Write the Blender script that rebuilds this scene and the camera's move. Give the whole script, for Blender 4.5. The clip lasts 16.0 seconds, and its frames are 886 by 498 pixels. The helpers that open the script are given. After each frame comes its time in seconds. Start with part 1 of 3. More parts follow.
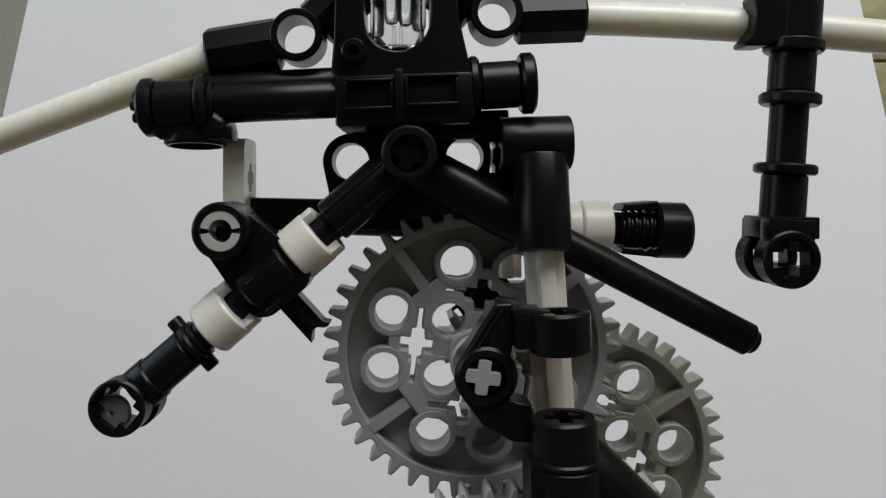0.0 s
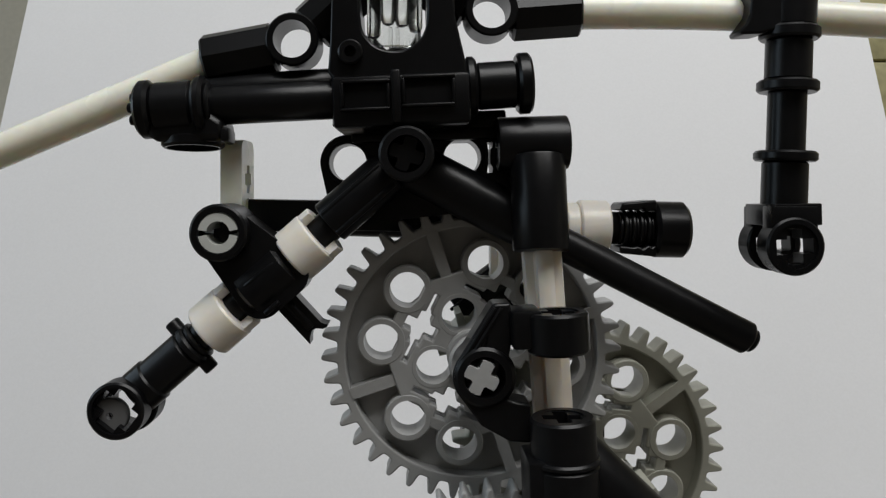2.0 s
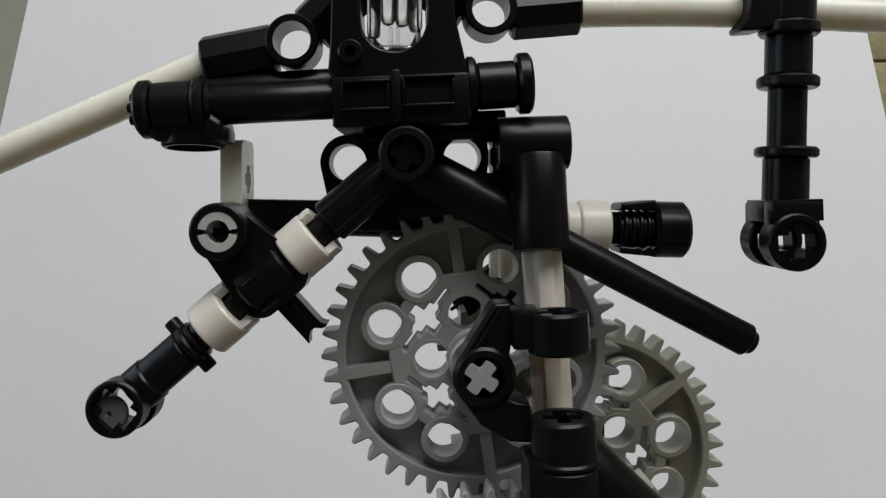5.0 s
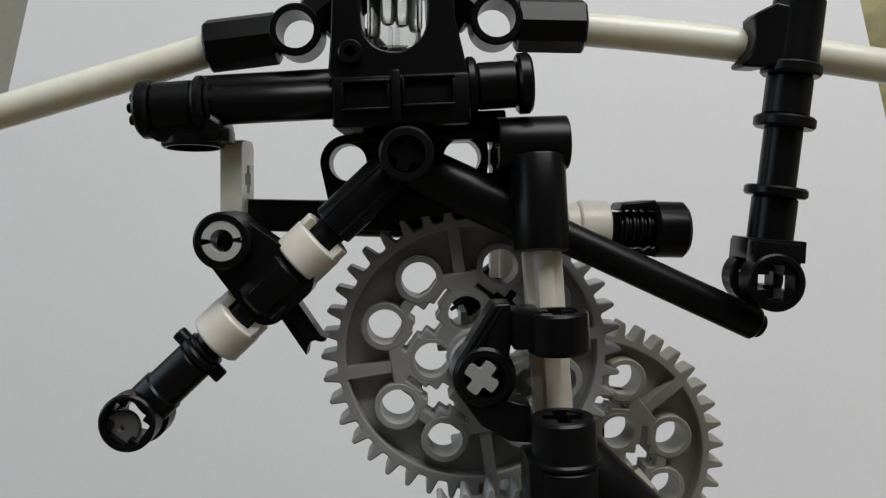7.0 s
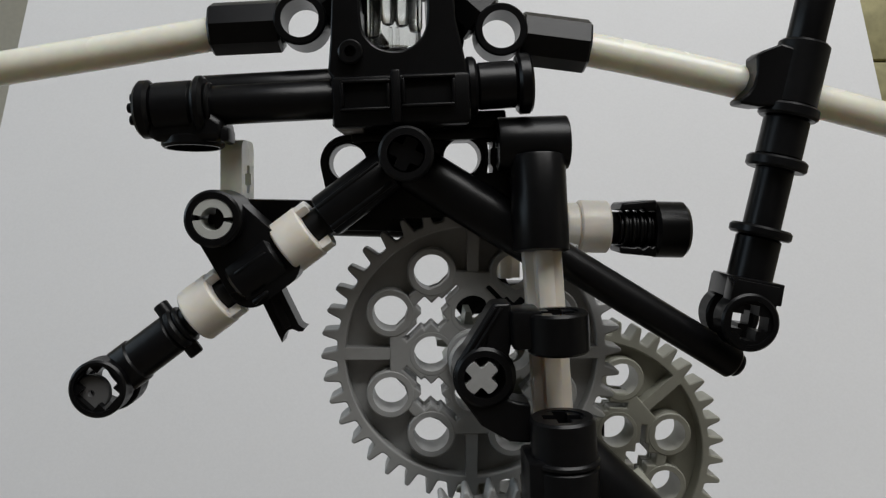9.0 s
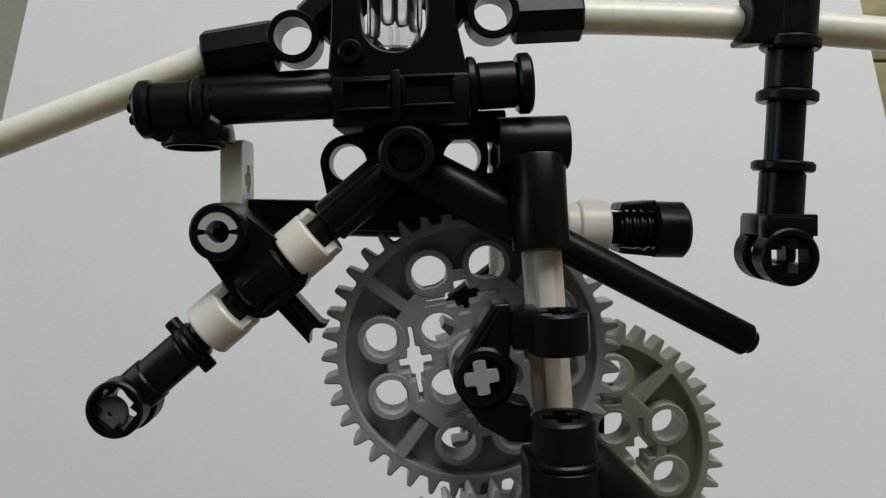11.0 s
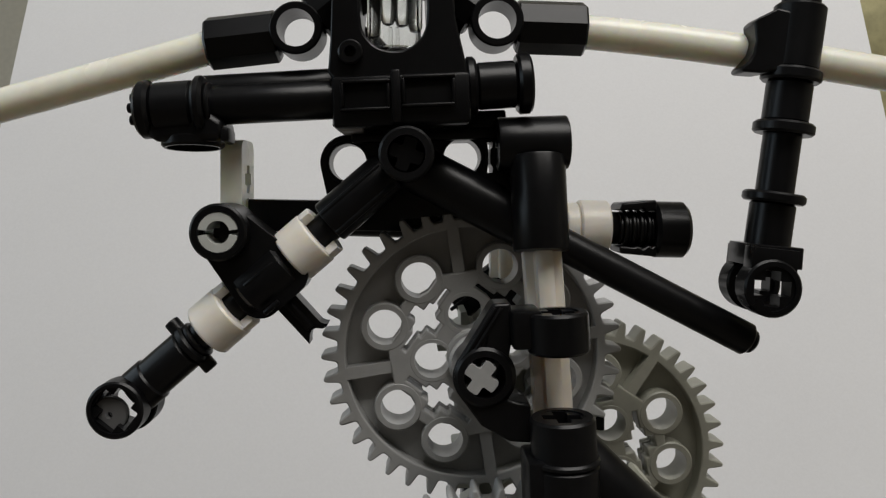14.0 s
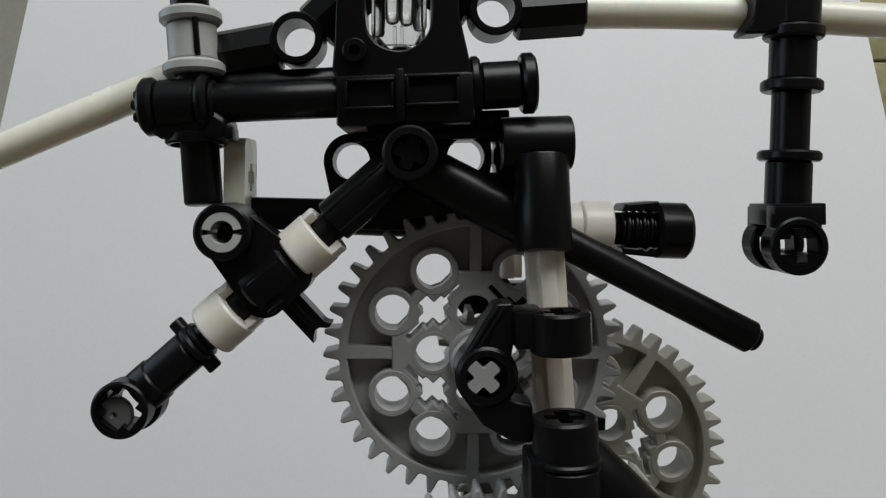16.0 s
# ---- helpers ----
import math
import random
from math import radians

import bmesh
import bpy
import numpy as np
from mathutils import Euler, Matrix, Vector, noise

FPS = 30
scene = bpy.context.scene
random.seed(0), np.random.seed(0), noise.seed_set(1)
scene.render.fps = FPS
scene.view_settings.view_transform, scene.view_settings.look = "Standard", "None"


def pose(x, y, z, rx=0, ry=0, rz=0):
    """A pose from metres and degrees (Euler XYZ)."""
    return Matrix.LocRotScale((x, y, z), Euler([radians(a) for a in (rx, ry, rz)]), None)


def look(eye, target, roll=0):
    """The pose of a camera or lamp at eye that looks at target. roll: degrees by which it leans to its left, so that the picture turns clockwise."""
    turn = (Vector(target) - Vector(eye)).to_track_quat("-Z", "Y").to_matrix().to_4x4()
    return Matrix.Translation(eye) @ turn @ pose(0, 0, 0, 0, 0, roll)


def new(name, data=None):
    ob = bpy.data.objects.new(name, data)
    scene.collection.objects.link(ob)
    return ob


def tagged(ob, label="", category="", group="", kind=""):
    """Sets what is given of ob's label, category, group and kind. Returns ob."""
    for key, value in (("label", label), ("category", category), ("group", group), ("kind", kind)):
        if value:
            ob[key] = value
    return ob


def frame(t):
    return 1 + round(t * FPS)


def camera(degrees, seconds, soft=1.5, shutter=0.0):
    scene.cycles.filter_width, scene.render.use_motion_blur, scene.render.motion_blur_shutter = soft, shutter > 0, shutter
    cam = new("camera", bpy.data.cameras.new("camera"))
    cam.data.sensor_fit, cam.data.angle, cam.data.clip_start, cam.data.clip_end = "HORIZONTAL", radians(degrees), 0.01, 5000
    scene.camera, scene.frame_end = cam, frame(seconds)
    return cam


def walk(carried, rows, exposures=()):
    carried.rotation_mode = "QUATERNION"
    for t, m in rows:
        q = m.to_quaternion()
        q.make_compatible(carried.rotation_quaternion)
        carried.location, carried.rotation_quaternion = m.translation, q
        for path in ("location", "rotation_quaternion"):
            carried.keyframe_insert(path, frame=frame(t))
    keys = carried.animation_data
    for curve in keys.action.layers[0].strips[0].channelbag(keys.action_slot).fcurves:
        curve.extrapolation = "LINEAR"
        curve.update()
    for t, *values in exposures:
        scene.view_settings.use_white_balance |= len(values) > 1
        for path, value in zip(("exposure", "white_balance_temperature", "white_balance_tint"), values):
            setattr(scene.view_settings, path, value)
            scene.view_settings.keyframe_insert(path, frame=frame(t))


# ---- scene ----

# Carried distances in millimetres, seen from the eye: x to the right, y away from it, z up.
EYE = 0.140                       # height of the eye over the table top
CLOCK = (12.0, 100.0, -140.0)      # foot of the mechanism
cam = camera(60.6, 16.0, soft=1.3)
walk(cam, [(0.0, pose(0, 0, EYE, 90)), (16.0, pose(0, 0, EYE, 90))],
     exposures=[(0.0, 0.0, 6500, 10), (0.5, 0.08, 6450, 8), (1.5, 0.05, 6550, 10), (4.0, 0.05, 6550, 10), (6.5, -0.03, 6550, 10), (13.4, -0.03, 6550, 10), (14.2, -0.05, 6850, 11),
                (15.2, -0.05, 6850, 11), (15.7, -0.05, 6550, 9), (16.0, -0.05, 6450, 8)])
# ---- light ----
world = bpy.data.worlds.new("daylight")
scene.world = world
world.use_nodes = True
_n, _l = world.node_tree.nodes, world.node_tree.links
_sky = _n.new("ShaderNodeTexSky")
_sky.sky_type = "NISHITA"
_sky.sun_disc = False
_sky.sun_elevation, _sky.sun_rotation = radians(38), radians(20)
_l.new(_sky.outputs[0], _n["Background"].inputs[0])
_n["Background"].inputs[1].default_value = 0.12


def window_light(x, y, z, tx, ty, tz, w, h, energy, colour):
    lamp = new("window_daylight", bpy.data.lights.new("window_daylight", "AREA"))
    lamp.data.shape, lamp.data.size, lamp.data.size_y = "RECTANGLE", w, h
    lamp.data.energy, lamp.data.color = energy, colour
    lamp.matrix_world = look((x, y, z), (tx, ty, tz))


window_light(-1.42, 0.05, 0.60, 0, 0.05, 0.60, 1.3, 0.7, 4.3, (0.74, 0.89, 1.0))
# overhead lamp under an added, unseen roof window, for the light from above
window_light(0.25, -0.29, 1.04, 0.20, 0.10, 0.0, 0.85, 0.55, 9.65, (0.988, 0.985, 0.965))


# ---- materials ----
def material(name, colour, rough=0.4, metal=0.0, grain=0.1, scale=400.0, stain=0.08, stain_scale=60.0, bump=0.02, glass=0.0, coat=0.0, shine=0.5, milky=0.0):
    """Colour with fine grain, broader stains and a fine relief."""
    m = bpy.data.materials.new(name)
    m.use_nodes = True
    n, l = m.node_tree.nodes, m.node_tree.links
    b = n["Principled BSDF"]
    b.inputs["Metallic"].default_value = metal
    b.inputs["Transmission Weight"].default_value = glass
    b.inputs["Coat Weight"].default_value = coat
    b.inputs["IOR"].default_value = 1.5
    b.inputs["Specular IOR Level"].default_value = shine
    b.inputs["Subsurface Weight"].default_value = milky
    b.inputs["Subsurface Radius"].default_value = (1.0, 0.85, 0.6)
    b.inputs["Subsurface Scale"].default_value = 0.002
    co = n.new("ShaderNodeTexCoord")
    fine, broad = n.new("ShaderNodeTexNoise"), n.new("ShaderNodeTexNoise")
    for tex, s, d in ((fine, scale, 4.0), (broad, stain_scale, 3.0)):
        tex.inputs["Scale"].default_value = s
        tex.inputs["Detail"].default_value = d
        l.new(co.outputs["Object"], tex.inputs["Vector"])
    hues = []
    for tex, amount in ((fine, grain), (broad, stain)):
        r = n.new("ShaderNodeMapRange")
        r.inputs["From Min"].default_value, r.inputs["From Max"].default_value = 0.3, 0.7
        r.inputs["To Min"].default_value, r.inputs["To Max"].default_value = 1 - amount, 1 + amount
        l.new(tex.outputs["Fac"], r.inputs["Value"])
        hues.append(r)
    mul = n.new("ShaderNodeMath")
    mul.operation = "MULTIPLY"
    l.new(hues[0].outputs[0], mul.inputs[0]), l.new(hues[1].outputs[0], mul.inputs[1])
    sc = n.new("ShaderNodeVectorMath")
    sc.operation = "SCALE"
    sc.inputs[0].default_value = colour
    l.new(mul.outputs[0], sc.inputs["Scale"])
    l.new(sc.outputs[0], b.inputs["Base Color"])
    rr = n.new("ShaderNodeMapRange")
    rr.inputs["To Min"].default_value, rr.inputs["To Max"].default_value = max(rough - 0.08, 0.02), rough + 0.1
    l.new(broad.outputs["Fac"], rr.inputs["Value"])
    l.new(rr.outputs[0], b.inputs["Roughness"])
    bp = n.new("ShaderNodeBump")
    bp.inputs["Strength"].default_value, bp.inputs["Distance"].default_value = bump, 0.0005
    l.new(fine.outputs["Fac"], bp.inputs["Height"])
    l.new(bp.outputs[0], b.inputs["Normal"])
    return m


BLACK = material("black_plastic", (0.0050, 0.0050, 0.0056), 0.29, shine=0.24, grain=0.15, scale=900, stain=0.3, bump=0.03)
GREY = material("grey_plastic", (0.41, 0.412, 0.408), 0.36, grain=0.04, scale=700, stain=0.05, bump=0.03)
PALE = material("pale_grey_plastic", (0.52, 0.53, 0.50), 0.36, grain=0.04, scale=700, stain=0.05, bump=0.03)
OLD_GREY = material("yellowed_grey_plastic", (0.41, 0.408, 0.345), 0.36, grain=0.04, scale=700, stain=0.06, bump=0.03)
WHITE = material("white_plastic", (0.87, 0.81, 0.73), 0.3, grain=0.03, scale=600, stain=0.05, bump=0.02, milky=0.5)
IVORY = material("yellowed_white_plastic", (0.90, 0.885, 0.78), 0.24, grain=0.03, scale=600, stain=0.05, bump=0.02, milky=0.6)
# grey that stands for light on the black rear eye
LIT_FACE = material("lit_face_grey", (0.15, 0.15, 0.152), 0.4, grain=0.05, scale=700, stain=0.1, bump=0.03)
CLEAR = material("clear_plastic", (0.95, 0.96, 0.95), 0.04, grain=0.01, stain=0.01, glass=1.0, bump=0.0)
PAPER = material("white_paper", (0.80, 0.80, 0.81), 0.85, grain=0.015, scale=900, stain=0.02, stain_scale=9, bump=0.05)
WALL = material("cream_wall_paint", (0.60, 0.555, 0.46), 0.8, grain=0.04, scale=120, stain=0.05, stain_scale=3, bump=0.1)
# assumed dark paint for the unseen south wall, cuts front fill on the blacks
NEGATIVE_FILL = material("negative_fill_paint", (0.20, 0.175, 0.14), 0.8, grain=0.04, scale=120, stain=0.05, stain_scale=3, bump=0.1)
CEIL = material("white_ceiling_paint", (0.8, 0.79, 0.76), 0.85, grain=0.03, scale=100, stain=0.03, stain_scale=2, bump=0.05)
FLOOR = material("brown_floor_boards", (0.22, 0.14, 0.08), 0.5, grain=0.2, scale=60, stain=0.2, stain_scale=4, bump=0.1)
TABLE = material("dark_table_wood", (0.10, 0.085, 0.07), 0.5, grain=0.12, scale=150, stain=0.15, stain_scale=12, bump=0.1)
STRAW = material("straw_coloured_wood", (0.42, 0.38, 0.20), 0.6, grain=0.2, scale=90, stain=0.25, stain_scale=25, bump=0.15)
FRAME = material("white_window_paint", (0.78, 0.78, 0.76), 0.4, grain=0.02, scale=80, stain=0.03)


# ---- mesh building ----
def mm(x, y, z):
    return Vector((x, y, z))


def basis(a, b):
    """Unit vectors along a to b and across it."""
    d = (b - a).normalized()
    u = Vector((0, 1, 0)) if abs(d.y) < 0.9 else Vector((1, 0, 0))
    u = (u - d * u.dot(d)).normalized()
    return d, u, d.cross(u)


def lathe(bm, a, b, profile, seg=40):
    """A turned body: profile of (place along a to b, radius), closed; ends on the axis or in a bore."""
    a, b = Vector(a), Vector(b)
    d, u, v = basis(a, b)
    rings = []
    for s, r in profile:
        c = a + d * s
        if r <= 1e-6:
            rings.append([bm.verts.new(c)])
        else:
            rings.append([bm.verts.new(c + (u * math.cos(2 * math.pi * i / seg) + v * math.sin(2 * math.pi * i / seg)) * r) for i in range(seg)])
    pairs = list(zip(rings, rings[1:]))
    if len(rings[0]) > 1 and len(rings[-1]) > 1:
        pairs.append((rings[-1], rings[0]))
    for p, q in pairs:
        for i in range(seg):
            j = (i + 1) % seg
            if len(p) == 1 and len(q) == 1:
                continue
            if len(p) == 1:
                bm.faces.new((p[0], q[i], q[j]))
            elif len(q) == 1:
                bm.faces.new((p[i], q[0], p[j]))
            else:
                bm.faces.new((p[i], q[i], q[j], p[j]))


def rod(bm, a, b, r, soft=0.25, bore=0.0, seg=36):
    """A round rod with softened ends, or a tube where it has a bore."""
    n = (Vector(b) - Vector(a)).length
    out = [(0, r - soft), (soft * 0.3, r - soft * 0.3), (soft, r), (n - soft, r), (n - soft * 0.3, r - soft * 0.3), (n, r - soft)]
    out = [(0, bore), *out, (n, bore)] if bore else [(0, 0), *out, (n, 0)]
    lathe(bm, a, b, out, seg)


def turned(bm, a, b, steps, bore=0.0, soft=0.2, seg=40):
    """A turned body of steps (from, to, radius) in parts of its length, with softened shoulders."""
    n = (Vector(b) - Vector(a)).length
    out = []
    for s, e, r in steps:
        s, e = s * n, e * n
        k = min(soft, (e - s) * 0.3)
        out += [(s, r - k), (s + k, r), (e - k, r), (e, r - k)]
    out = [(out[0][0], bore), *out, (out[-1][0], bore)]
    lathe(bm, a, b, out, seg)


def sheet(bm, loops, put, y0, y1):
    """Fills the first loop, less the others, and gives it depth from y0 to y1."""
    edges, front = [], []
    for loop in loops:
        vs = [bm.verts.new(put(p[0], y0, p[1])) for p in loop]
        front.append(vs)
        edges += [bm.edges.new((vs[i - 1], vs[i])) for i in range(len(vs))]
    made = bmesh.ops.triangle_fill(bm, use_beauty=True, use_dissolve=False, edges=edges)
    faces = [g for g in made["geom"] if isinstance(g, bmesh.types.BMFace)]
    back = {}
    for loop, vs in zip(loops, front):
        for p, v in zip(loop, vs):
            back[v] = bm.verts.new(put(p[0], y1, p[1]))
    for f in faces:
        bm.faces.new([back[v] for v in reversed(f.verts)])
    for vs in front:
        for i in range(len(vs)):
            bm.faces.new((vs[i - 1], vs[i], back[vs[i]], back[vs[i - 1]]))


def circle(x, z, r, seg=32, turn=0.0):
    return [(x + r * math.cos(2 * math.pi * (i + turn) / seg), z + r * math.sin(2 * math.pi * (i + turn) / seg)) for i in range(seg)]


def cross(r, w, x=0.0, z=0.0, turn=0.0, slot=0.0, sw=0.4):
    """The outline of an axle hole, with a thin slot on both sides along its own x where one is given."""
    pts = []
    for k in range(4):
        a = k * math.pi / 2
        arm = [(r, -w), (r, w), (w, w)]
        if slot and k % 2 == 0:
            arm = [(r, -w), (r, -sw), (slot, -sw), (slot, sw), (r, sw), (r, w), (w, w)]
        for p, q in arm:
            pts.append((p * math.cos(a) - q * math.sin(a), p * math.sin(a) + q * math.cos(a)))
    c, s = math.cos(turn), math.sin(turn)
    return [(x + p * c - q * s, z + p * s + q * c) for p, q in pts]


def hull(circles, seg=40):
    """The outline round some circles (x, z, r)."""
    pts = sorted({(round(p, 5), round(q, 5)) for x, z, r in circles for p, q in circle(x, z, r, seg)})
    def half(seq):
        out = []
        for p in seq:
            while len(out) > 1 and (out[-1][0] - out[-2][0]) * (p[1] - out[-2][1]) - (out[-1][1] - out[-2][1]) * (p[0] - out[-2][0]) <= 0:
                out.pop()
            out.append(p)
        return out
    return half(pts)[:-1] + half(reversed(pts))[:-1]


def plain(x, y, z):
    return Vector((x, y, z))


def block(bm, x0, x1, y0, y1, z0, z1, soft=0.4, turn=0.0):
    """A box with softened edges, turned in the picture plane about its middle."""
    made = bmesh.ops.create_cube(bm, size=1.0)["verts"]
    c = Vector(((x0 + x1) / 2, (y0 + y1) / 2, (z0 + z1) / 2))
    m = Matrix.Translation(c) @ Matrix.Rotation(radians(turn), 4, "Y") @ Matrix.Diagonal((x1 - x0, y1 - y0, z1 - z0, 1))
    bmesh.ops.transform(bm, matrix=m, verts=made)
    if soft:
        es = list({e for v in made for e in v.link_edges})
        bmesh.ops.bevel(bm, geom=es, offset=soft, segments=2, affect="EDGES", profile=0.5)


def notched_bush(bm, a, b, r, bore):
    """A bush whose first end is a thin collar, open on the near side."""
    n = (Vector(b) - Vector(a)).length
    d, u, v = basis(Vector(a), Vector(b))
    turned(bm, Vector(a) + d * n * 0.26, b, ((0.0, 1.0, r),), bore=bore, soft=0.25)
    rows = []
    for i in range(25):
        q = radians(-128 + 256 * i / 24)
        w = u * math.cos(q) + v * math.sin(q)
        rows.append([bm.verts.new(Vector(a) + d * s + w * t) for s, t in ((0, bore + 0.25), (0, r - 0.3), (0.15, r - 0.12), (n * 0.27, r - 0.12), (n * 0.27, bore + 0.25))])
    for p, q in zip(rows, rows[1:]):
        for k in range(5):
            bm.faces.new((p[k - 1], p[k], q[k], q[k - 1]))
    bm.faces.new(rows[0]), bm.faces.new(rows[-1])


def axle(bm, a, b, r=2.38, w=0.9, turn=0.0):
    """A cross-shaped axle with rounded flanks."""
    a, b = Vector(a), Vector(b)
    d, u, v = basis(a, b)
    pts = []
    for k in range(4):
        t = k * math.pi / 2 + radians(turn)
        for p, q in ((r * 0.93, -w), (r, -w * 0.5), (r, w * 0.5), (r * 0.93, w), (w * 1.25, w), (w, w * 1.25)):
            pts.append((p * math.cos(t) - q * math.sin(t), p * math.sin(t) + q * math.cos(t)))
    ends = [[bm.verts.new(c + u * p + v * q) for p, q in pts] for c in (a, b)]
    for i in range(len(pts)):
        bm.faces.new((ends[0][i - 1], ends[0][i], ends[1][i], ends[1][i - 1]))
    bm.faces.new(ends[0]), bm.faces.new(ends[1])


def part(name, bm, mat, parent, org, label="", smooth=True):
    """Links a bmesh, built in millimetres, as one mesh under a thing or part whose origin is org."""
    bmesh.ops.recalc_face_normals(bm, faces=bm.faces)
    bmesh.ops.transform(bm, matrix=Matrix.Scale(0.001, 4) @ Matrix.Translation(-Vector(org)), verts=bm.verts)
    me = bpy.data.meshes.new(name)
    bm.to_mesh(me)
    bm.free()
    me.materials.append(mat)
    if smooth:
        me.shade_smooth()
        me.set_sharp_from_angle(angle=radians(34))
    ob = new(name, me)
    ob.parent = parent
    if label:
        ob["label"] = label
    return ob


def eased(ob, width=0.0004):
    """Softens the outer edges of a flat piece."""
    m = ob.modifiers.new("soft_edges", "BEVEL")
    m.width, m.segments, m.limit_method, m.angle_limit = width, 2, "ANGLE", radians(50)
    return ob


def moved(ob, org, of):
    """Places a part that has its own origin under the thing with the origin of."""
    ob.location = (Vector(org) - Vector(of)) / 1000
    return ob


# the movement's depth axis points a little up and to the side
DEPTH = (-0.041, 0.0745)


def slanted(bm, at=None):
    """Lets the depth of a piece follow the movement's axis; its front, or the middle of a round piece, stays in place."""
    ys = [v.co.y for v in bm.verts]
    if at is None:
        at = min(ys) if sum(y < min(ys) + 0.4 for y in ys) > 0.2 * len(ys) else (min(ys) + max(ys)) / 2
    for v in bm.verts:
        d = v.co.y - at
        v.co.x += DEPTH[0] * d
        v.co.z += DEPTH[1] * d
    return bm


def mesh():
    return bmesh.new()


def clamp_box(name, x0, x1, y0, y1, z0, z1, mat, label, category, soft=0.0, kind="structure"):
    """A box of the setting, in metres, with z from the table top."""
    bm = mesh()
    block(bm, x0, x1, y0, y1, z0, z1, soft)
    me = bpy.data.meshes.new(name)
    bmesh.ops.recalc_face_normals(bm, faces=bm.faces)
    bm.to_mesh(me)
    bm.free()
    me.materials.append(mat)
    return tagged(new(name, me), label, category, "", kind)


# ---- the room ----
clamp_box("floor", -1.6, 1.6, -1.6, 1.3, -0.79, -0.75, FLOOR, "brown boarded floor of the room", "floor")
clamp_box("wall_north", -1.6, 1.6, 1.2, 1.3, -0.75, 1.1, WALL, "cream painted wall behind the paper sheet", "wall")
clamp_box("wall_east", 1.5, 1.6, -1.5, 1.2, -0.75, 1.1, WALL, "cream painted side wall", "wall")


def wall_with_window(name, number, place, width, x0, x1, z0, z1, label):
    """A wall of that width with an opening from x0 to x1 and z0 to z1."""
    bm = mesh()
    h = width / 2
    loops = [[(-h, -0.75), (h, -0.75), (h, 1.1), (-h, 1.1)], [(x0, z0), (x1, z0), (x1, z1), (x0, z1)]]
    sheet(bm, loops, plain, 0.0, 0.1)
    bmesh.ops.recalc_face_normals(bm, faces=bm.faces)
    me = bpy.data.meshes.new(name)
    bm.to_mesh(me)
    bm.free()
    me.materials.append(WALL)
    ob = tagged(new(name, me), label, "wall", "", "structure")
    ob.matrix_world = place
    frame_bm = mesh()
    t = 0.05
    for a, b, c, d in ((x0, x0 + t, z0, z1), (x1 - t, x1, z0, z1), (x0 + t, x1 - t, z0, z0 + t), (x0 + t, x1 - t, z1 - t, z1), ((x0 + x1) / 2 - 0.025, (x0 + x1) / 2 + 0.025, z0 + t, z1 - t)):
        block(frame_bm, a, b, 0.03, 0.08, c, d, 0.004)
    me = bpy.data.meshes.new("window")
    bmesh.ops.recalc_face_normals(frame_bm, faces=frame_bm.faces)
    frame_bm.to_mesh(me)
    frame_bm.free()
    me.materials.append(FRAME)
    win = tagged(new("window_%d" % number, me), "white painted window frame in the wall", "window", "", "structure")
    win.matrix_world = place


wall_with_window("wall_west", 1, pose(-1.5, 0, 0, 0, 0, 90), 3.0, -0.6, 0.7, 0.25, 0.95, "cream painted wall with a wide window")
# unseen wall, kept dark so the black plastic mirrors less front light
clamp_box("wall_south", -1.6, 1.6, -1.6, -1.5, -0.75, 1.1, NEGATIVE_FILL, "unseen wall behind the eye, darkened to cut front light", "wall")
# ceiling; its roof opening is added to account for the light from above
bm = mesh()
sheet(bm, [[(-1.6, -1.6), (1.6, -1.6), (1.6, 1.3), (-1.6, 1.3)], [(-0.4, -0.62), (0.7, -0.62), (0.7, 0.08), (-0.4, 0.08)]], lambda x, y, z: Vector((x, z, y)), 1.1, 1.18)
bmesh.ops.scale(bm, vec=(1000, 1000, 1000), verts=bm.verts)
tagged(part("ceiling", bm, CEIL, None, (0, 0, 0)), "white painted ceiling with an unseen roof window, added for light from above", "ceiling", "", "structure")
bm = mesh()
for x0, x1, z0, z1 in ((-0.4, -0.35, -0.62, 0.08), (0.65, 0.7, -0.62, 0.08), (-0.35, 0.65, -0.62, -0.57), (-0.35, 0.65, 0.03, 0.08)):
    block(bm, 1000 * x0, 1000 * x1, 1000 * z0, 1000 * z1, 1110, 1160, 4)
tagged(part("window_2", bm, FRAME, None, (0, 0, 0)), "white painted frame of the added, unseen roof window", "window", "", "structure")

# the table and the leaning paper
table = tagged(new("table"), "dark wooden table under the mechanism", "table")
for nm, box in (("tabletop", (-0.7, 0.7, -0.35, 0.95, -0.03, 0.0)), ("leg", (-0.66, -0.6, -0.3, -0.24, -0.75, -0.03)), ("leg", (0.6, 0.66, -0.3, -0.24, -0.75, -0.03)),
                ("leg", (-0.66, -0.6, 0.84, 0.9, -0.75, -0.03)), ("leg", (0.6, 0.66, 0.84, 0.9, -0.75, -0.03))):
    bm = mesh()
    block(bm, *[1000 * q for q in box], 3.0)
    part(nm, bm, TABLE, table, (0, 0, 0))

# board and sheet lean back by 19.5 degrees
LEAN = 19.5
bm = mesh()
block(bm, -209.8, 210.8, -0.4, 0.0, 0, 380, 0.0)
paper = part("paper_sheet", bm, PAPER, None, (0, 0, 0))
tagged(paper, "large plain white paper sheet leaning behind the mechanism", "paper sheet")
paper.matrix_world = pose(0.0, 0.290, 0.001, -LEAN, 0, 0)
bm = mesh()
block(bm, -190, 190, 0.3, 6, 1, 370, 0.6)
board = part("backing_board", bm, TABLE, None, (0, 0, 0))
tagged(board, "stiff board that holds the white sheet upright", "board")
